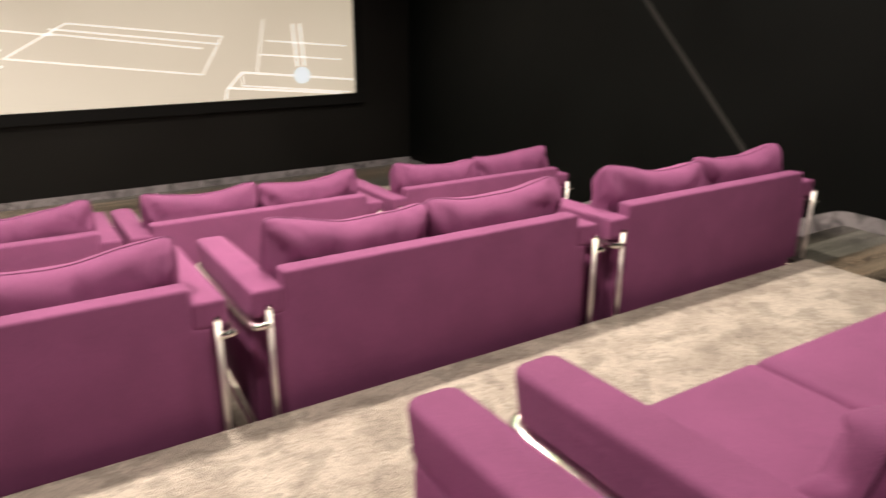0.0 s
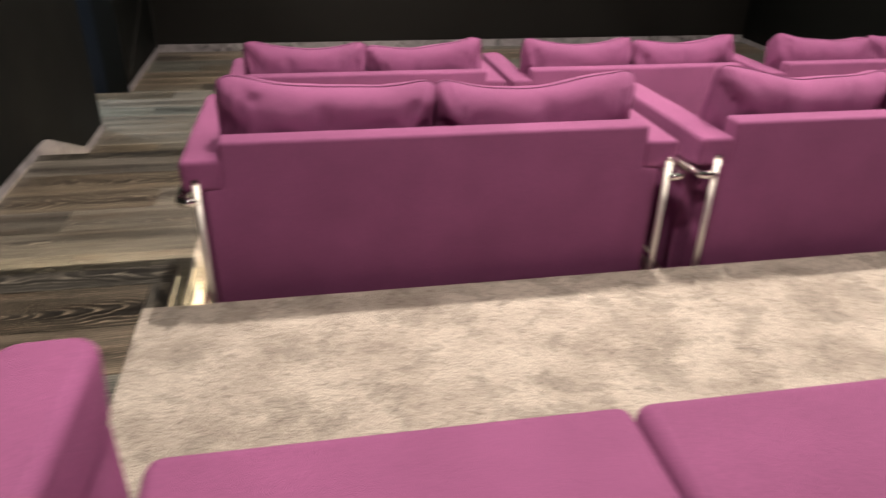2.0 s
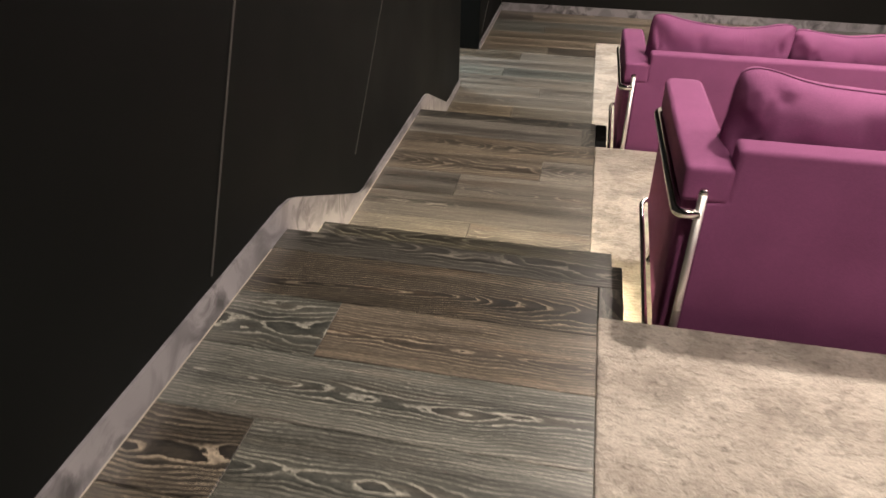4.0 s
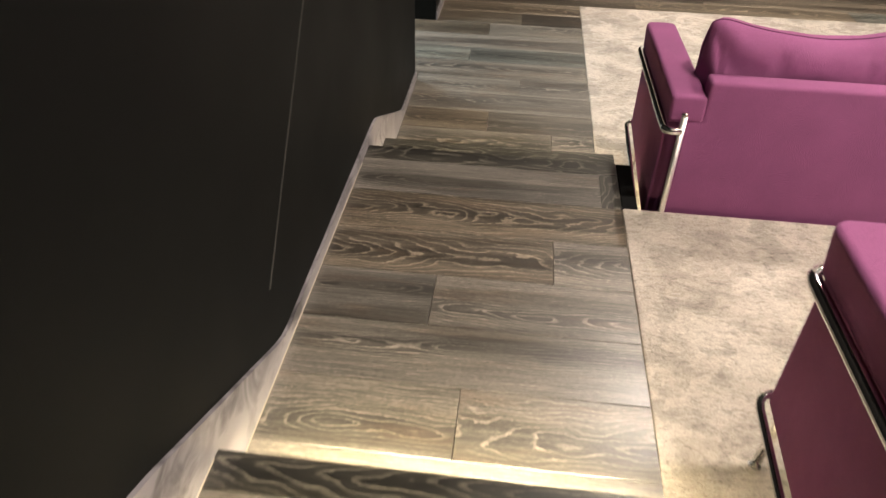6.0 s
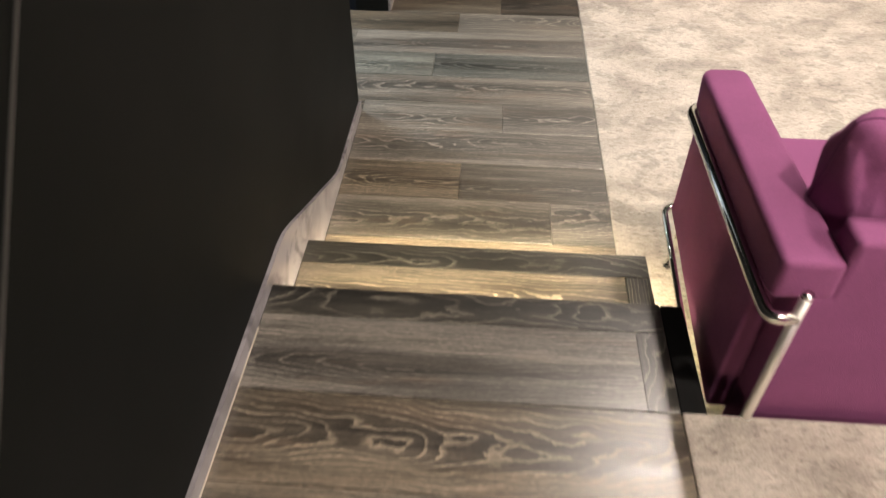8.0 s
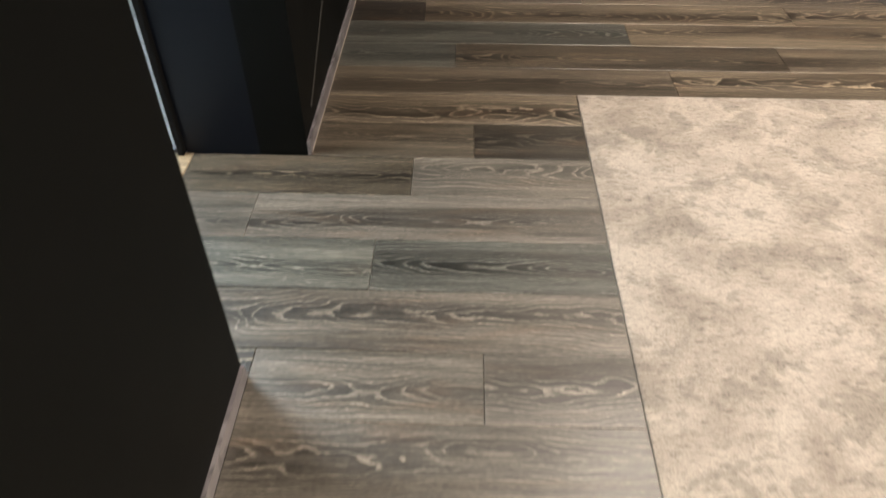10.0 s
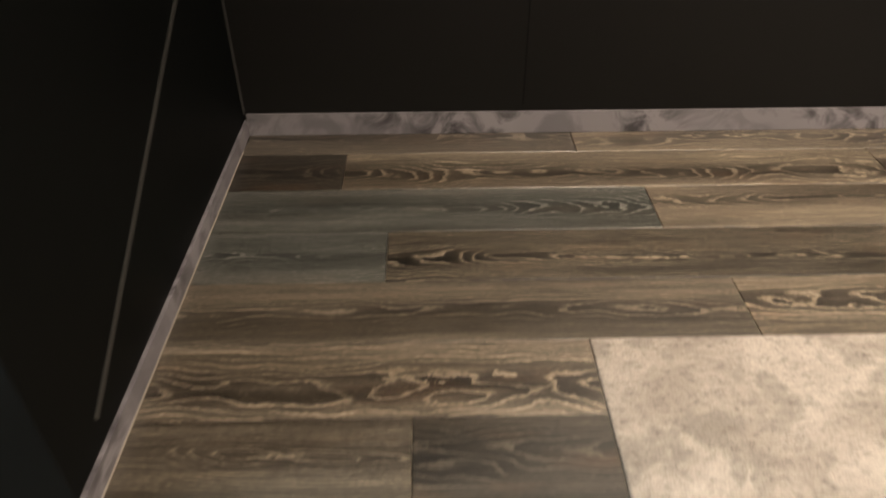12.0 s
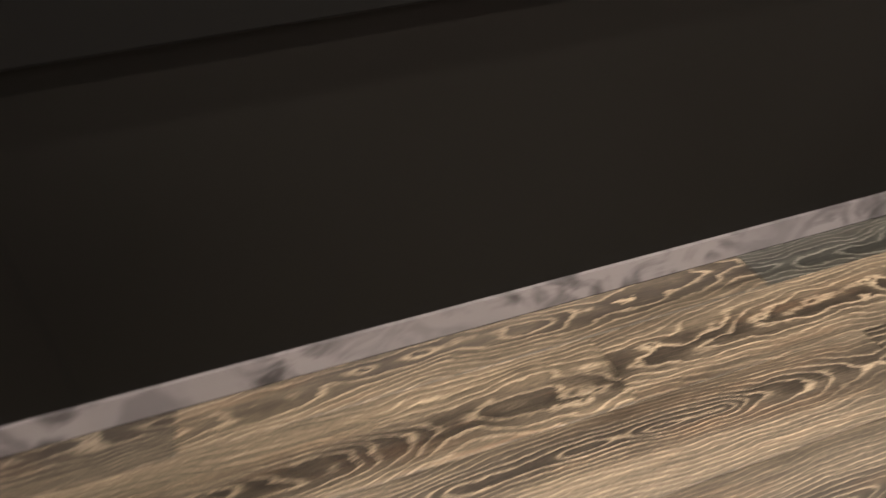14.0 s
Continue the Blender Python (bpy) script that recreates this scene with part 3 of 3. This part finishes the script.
LED_POWER = 22.5
KNOWN = {"A": {-1: ([], "d"), -2: ([-1.49], "gm"), -3: ([], "g"), -4: ([-1.55], "dg"), -5: ([], "d"), -6: ([-1.2], "db")},
         "B": {-2: ([], "s"), -1: ([-1.26], "ss"), 0: ([], "s"), 1: ([-1.40], "ss"), 2: ([-0.97], "ms"), 3: ([], "m")},
         "C": {0: ([], "b"), 1: ([-0.93], "ss"), 2: ([-1.32], "ms"), 3: ([], "s"), 4: ([-1.136], "ss"), 5: ([], "s"), 6: ([-1.518], "gg"), 7: ([-2.0], "ss"),
               8: ([-1.41], "ds"), 9: ([-1.16], "mk"), 10: ([], "b")}}
aisle("west", WALL_L, EDGE, 1, 11, KNOWN)
aisle("east", WALL_R - BB, EDGE_R, -1, 41, {})
boards("floor_front", WALL_L, WALL_R - BB, CARPET_END, WALL_F - BB, ZC, ROW0 - 4 * ROW, ROW,
       {0: ([-0.2, 1.6, 3.3, 5.0], "mb"), 1: ([-1.25, 0.4, 2.1, 3.8], "gdb"), 2: ([-0.336, 1.3, 2.9, 4.6], "gb"), 3: ([-1.43, 0.6, 2.5, 4.2], "kbb"), 4: ([-0.536, 1.2, 2.8], "mb")}, 77, "smoked oak boards before the front wall")
boards("floor_passage_edge", LOBBY + 0.03, WALL_L, DOOR_0, ROW0 - 10 * ROW, ZC, ROW0 - 15 * ROW, ROW, {}, 90, "smoked oak boards of the side passage")

# ---- the projection screen ----
SX0, SX1, SZ0, SZ1 = -0.75, 5.08, 1.105, 3.5
screen = thing("projection_screen", (SX0 + SX1) / 2, WALL_F, SZ0, "wide lit projection screen in a black frame", "screen")
hw = (SX1 - SX0) / 2
for a0, a1, c0, c1 in ((-hw - 0.12, hw + 0.12, -0.14, 0), (-hw - 0.12, hw + 0.12, SZ1 - SZ0, SZ1 - SZ0 + 0.12), (-hw - 0.12, -hw, 0, SZ1 - SZ0), (hw, hw + 0.12, 0, SZ1 - SZ0)):
    part("frame_bar", box(a0, -0.07, c0, a1, 0, c1, 0.006), FRAME_BLACK, screen)
cloth = part("screen_cloth", box(-hw, -0.03, 0, hw, -0.02, SZ1 - SZ0), SCREEN, screen, "cream lit screen cloth with a faint line drawing")


def drawn(pts, width=0.013):
    """Thin lines of the projected drawing, 2 mm before the cloth."""
    for (a, c), (d, e) in zip(pts, pts[1:]):
        v = Vector((d - a, e - c))
        s = Vector((-v.y, v.x)).normalized() * width / 2
        part("projected_line", outline([(a + s.x, c + s.y), (a - s.x, c - s.y), (d - s.x, e - s.y), (d + s.x, e + s.y)], "y", -0.033, -0.0305), SCREEN_LINE, cloth)


drawn([(-0.65, 0.97), (1.09, 0.8), (0.81, 0.34), (-1.32, 0.6), (-0.65, 0.97)])
drawn([(-0.83, 0.91), (1.04, 0.71)])
drawn([(-0.86, 0.86), (0.83, 0.66)])
drawn([(-1.4, 0.91), (-0.8, 0.84)])
drawn([(-2.86, 0.87), (-1.34, 0.69), (-2.13, 0.6), (-2.88, 0.73)], 0.02)
drawn([(-2.9, 0.53), (-2.43, 0.47), (-1.8, 0.66)])
drawn([(-2.3, 0.04), (-1.35, 0.52), (-2.88, 0.74)])
drawn([(-2.9, 0.27), (-2.11, 0.16)])
drawn([(2.89, 0.19), (1.31, 0.35), (1.1, 0.14), (1.07, 0.02)], 0.02)
drawn([(1.11, 0.16), (2.7, 0.01)], 0.02)
drawn([(1.31, 0.34), (1.31, 0.18), (2.83, 0.02)])
drawn([(1.66, 0.74), (2.79, 0.65)])
drawn([(1.55, 0.57), (2.71, 0.47)])
drawn([(1.51, 0.34), (1.64, 1.01)])
drawn([(-2.39, 0.45), (-2.45, 0.06)])
drawn([(-1.49, 1.01), (-1.97, 0.77)], 0.03)
drawn([(-1.7, 1.01), (-2.13, 0.79)], 0.03)
for px in (-2.1, -2.0, 2.03, 2.13):
    drawn([(px, 0.95 if px > 0 else 0.64), (px + 0.04, 0.4 if px > 0 else 0.18)], 0.025)
for nx, nz, nr in ((-2.07, 0.73, 0.13), (-2.78, 0.9, 0.08), (2.13, 0.28, 0.11)):
    disc = bmesh.new()
    bmesh.ops.create_cone(disc, cap_ends=True, segments=20, radius1=nr, radius2=nr, depth=0.002, matrix=pose(nx, -0.0345, nz, 90))
    part("projected_spot", disc, SCREEN_SPOT, cloth, "pale blue projected spot")

# ---- sofas ----


def sofa(x, y, z, hw, seed, label, drop=0.0, wide=0.05):
    """A two-seat sofa; y is the line of its rear posts, hw half the distance between them."""
    rnd = random.Random(seed)
    th = thing("sofa", x, y, z, label, "sofa", "cinema sofas")
    inner = hw - 0.086
    shape = [(-hw + 0.013, 0.09), (hw - 0.013, 0.09), (hw - 0.013, 0.755), (inner + 0.008, 0.765), (inner + 0.008, 0.924), (-inner - 0.008, 0.924), (-inner - 0.008, 0.765), (-hw + 0.013, 0.755)]
    back = outline(shape, "y", 0.022, 0.12)
    bmesh.ops.bevel(back, geom=list(back.edges), offset=0.016, segments=3, profile=0.5, affect="EDGES")
    part("backrest", back, FABRIC, th, smooth=True)
    part("seat_base", box(-inner, 0.122, 0.22, inner, 0.86, 0.43, 0.015, 2), FABRIC, th, smooth=True)
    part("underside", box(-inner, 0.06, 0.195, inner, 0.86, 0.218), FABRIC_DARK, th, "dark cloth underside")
    for s in (-1, 1):
        o, i = s * (hw + 0.004), s * (hw - 0.085)
        a, c = min(o, i), max(o, i)
        panel = outline([(0.122, 0.20), (0.865, 0.305), (0.865, 0.725), (0.122, 0.725)], "x", a + 0.006 - (wide - 0.012 if s < 0 else 0), c - 0.004 + (wide - 0.012 if s > 0 else 0))
        bmesh.ops.bevel(panel, geom=list(panel.edges), offset=0.014, segments=3, profile=0.5, affect="EDGES")
        part("arm_panel", panel, FABRIC, th, smooth=True)
        pad = outline([(0.022, 0.752), (0.10, 0.735), (0.875, 0.722), (0.903, 0.838), (0.45, 0.852), (0.022, 0.862)], "x", a - (wide if s < 0 else 0), c + (wide if s > 0 else 0))
        nose = [e for e in pad.edges if min(v.co.y for v in e.verts) > 0.87 and abs(e.verts[0].co.x - e.verts[1].co.x) < 0.001]
        bmesh.ops.bevel(pad, geom=nose, offset=0.038, segments=5, profile=0.5, affect="EDGES")
        bmesh.ops.bevel(pad, geom=[e for e in pad.edges if len(e.link_faces) == 2 and e.calc_face_angle() > 0.5], offset=0.02, segments=5, profile=0.55, affect="EDGES")
        arm = part("arm_pad", lumpy(pad, 0.004, 6, seed + s), FABRIC, th, "padded magenta armrest", smooth=True)
        for px in (a - (wide if s < 0 else 0) + 0.009, c + (wide if s > 0 else 0) - 0.009):
            part("piping", tube([(px, 0.05, 0.8555), (px, 0.45, 0.843), (px, 0.875, 0.829)], 0.003, 6, 0.0), FABRIC_SEAM, arm, smooth=True)
        tx = s * (hw + wide + 0.011)
        part("rear_post", tube([(s * hw, -0.016, 0.0), (s * hw, -0.016, 0.80)], 0.0125), SATIN, th, "chrome tube post", smooth=True)
        part("post_cap", tube([(s * hw, -0.016, 0.80), (s * hw, -0.016, 0.813)], 0.013), CHROME, th, smooth=True)
        part("upper_rail", tube([(s * hw, -0.016, 0.735), (tx, -0.02, 0.735), (tx, 0.10, 0.728), (tx, 0.88, 0.71), (s * (hw - 0.06), 0.895, 0.71)], 0.0165, bend=0.05), CHROME, th, "chrome tube rail along the armrest", smooth=True)
        part("lower_rail", tube([(s * hw, -0.016, 0.19), (tx, 0.0, 0.19), (tx, 0.875, 0.315), (s * (hw - 0.06), 0.89, 0.315)], 0.011, bend=0.05), CHROME, th, "chrome tube rail below the side panel", smooth=True)
        part("front_leg", tube([(s * (hw - 0.02), 0.86, 0.33), (s * (hw - 0.02), 0.885, 0.012)], 0.013), CHROME, th, "chrome leg", smooth=True)
        foot = bmesh.new()
        bmesh.ops.create_cone(foot, cap_ends=True, segments=14, radius1=0.022, radius2=0.018, depth=0.014, matrix=pose(s * (hw - 0.02), 0.885, 0.007))
        part("foot", foot, CHROME, th, "round chrome foot")
        seat = box(min(0.003 * s, s * (inner - 0.002)), 0.13, 0.43, max(0.003 * s, s * (inner - 0.002)), 0.92, 0.6, 0.03, 4)
        part("seat_cushion", lumpy(seat, 0.004, 5, seed + 5 * s), FABRIC, th, smooth=True)
        w = inner + 0.03
        bm, rim = pillow(w, 0.52, 0.235, seed * 7 + s + 3, rnd.uniform(0.025, 0.045), rnd.uniform(0.014, 0.034))
        m = pose(s * (inner / 2 + 0.014), 0.265, 0.80 - drop + rnd.uniform(-0.01, 0.015), 8 + rnd.uniform(-3, 3), -2.6 * s + rnd.uniform(-1.4, 1.4), rnd.uniform(-2, 2))
        bm.transform(m)
        cushion = part("back_cushion", bm, FABRIC, th, "plump loose magenta back cushion", smooth=True)
        part("piping", tube([m @ p for p in rim], 0.0035, 5, 0.0), FABRIC_SEAM, cushion, smooth=True)
    return th


solid("black_filler", box(EDGE + 0.002, PLAT_B + 0.003, PILE, -0.612, NOSE_B + 0.012, ZB - 0.003, 0.003), FRAME_BLACK, "matt black timber filler between the step and the sofa", "step filler")
LABEL = "magenta fabric two-seat sofa in a chrome tube frame, on beige carpet"
for i, (x, half) in enumerate(((0.447, 0.872), (2.375, 0.845))):
    sofa(x, -0.10, ZA + PILE, half, 21 + i, "magenta fabric two-seat sofa in a chrome tube frame, upper row", 0.06, 0.04)
for i, x in enumerate((0.40, 2.287, 4.175)):
    sofa(x, 2.245, ZB + PILE, 0.845, 1 + i, LABEL)
for i, x in enumerate((0.325, 2.165, 4.04)):
    sofa(x, 4.40, ZC + PILE, 0.845, 11 + i, LABEL)

# ---- ceiling lights ----
th = thing("ceiling_light", -3.15, 7.2, 2.7, "square cool white lobby ceiling light", "ceiling light")
part("housing", box(-0.34, -0.34, -0.04, 0.34, 0.34, 0, 0.005), FRAME_BLACK, th)
part("diffuser", box(-0.3, -0.3, -0.048, 0.3, 0.3, -0.042), LENS, th)
for sx, sy, watts in SPOTS:
    th = thing("downlight", sx, sy, CEIL, "round recessed ceiling downlight with a black rim", "downlight", "ceiling downlights")
    rim = bmesh.new()
    bmesh.ops.create_cone(rim, cap_ends=True, segments=24, radius1=0.115, radius2=0.105, depth=0.02, matrix=pose(0, 0, -0.01))
    part("rim", rim, BLACK_RUBBER, th)
    lens = bmesh.new()
    bmesh.ops.create_cone(lens, cap_ends=True, segments=24, radius1=0.08, radius2=0.08, depth=0.006, matrix=pose(0, 0, -0.0235))
    part("lens", lens, LENS, th)
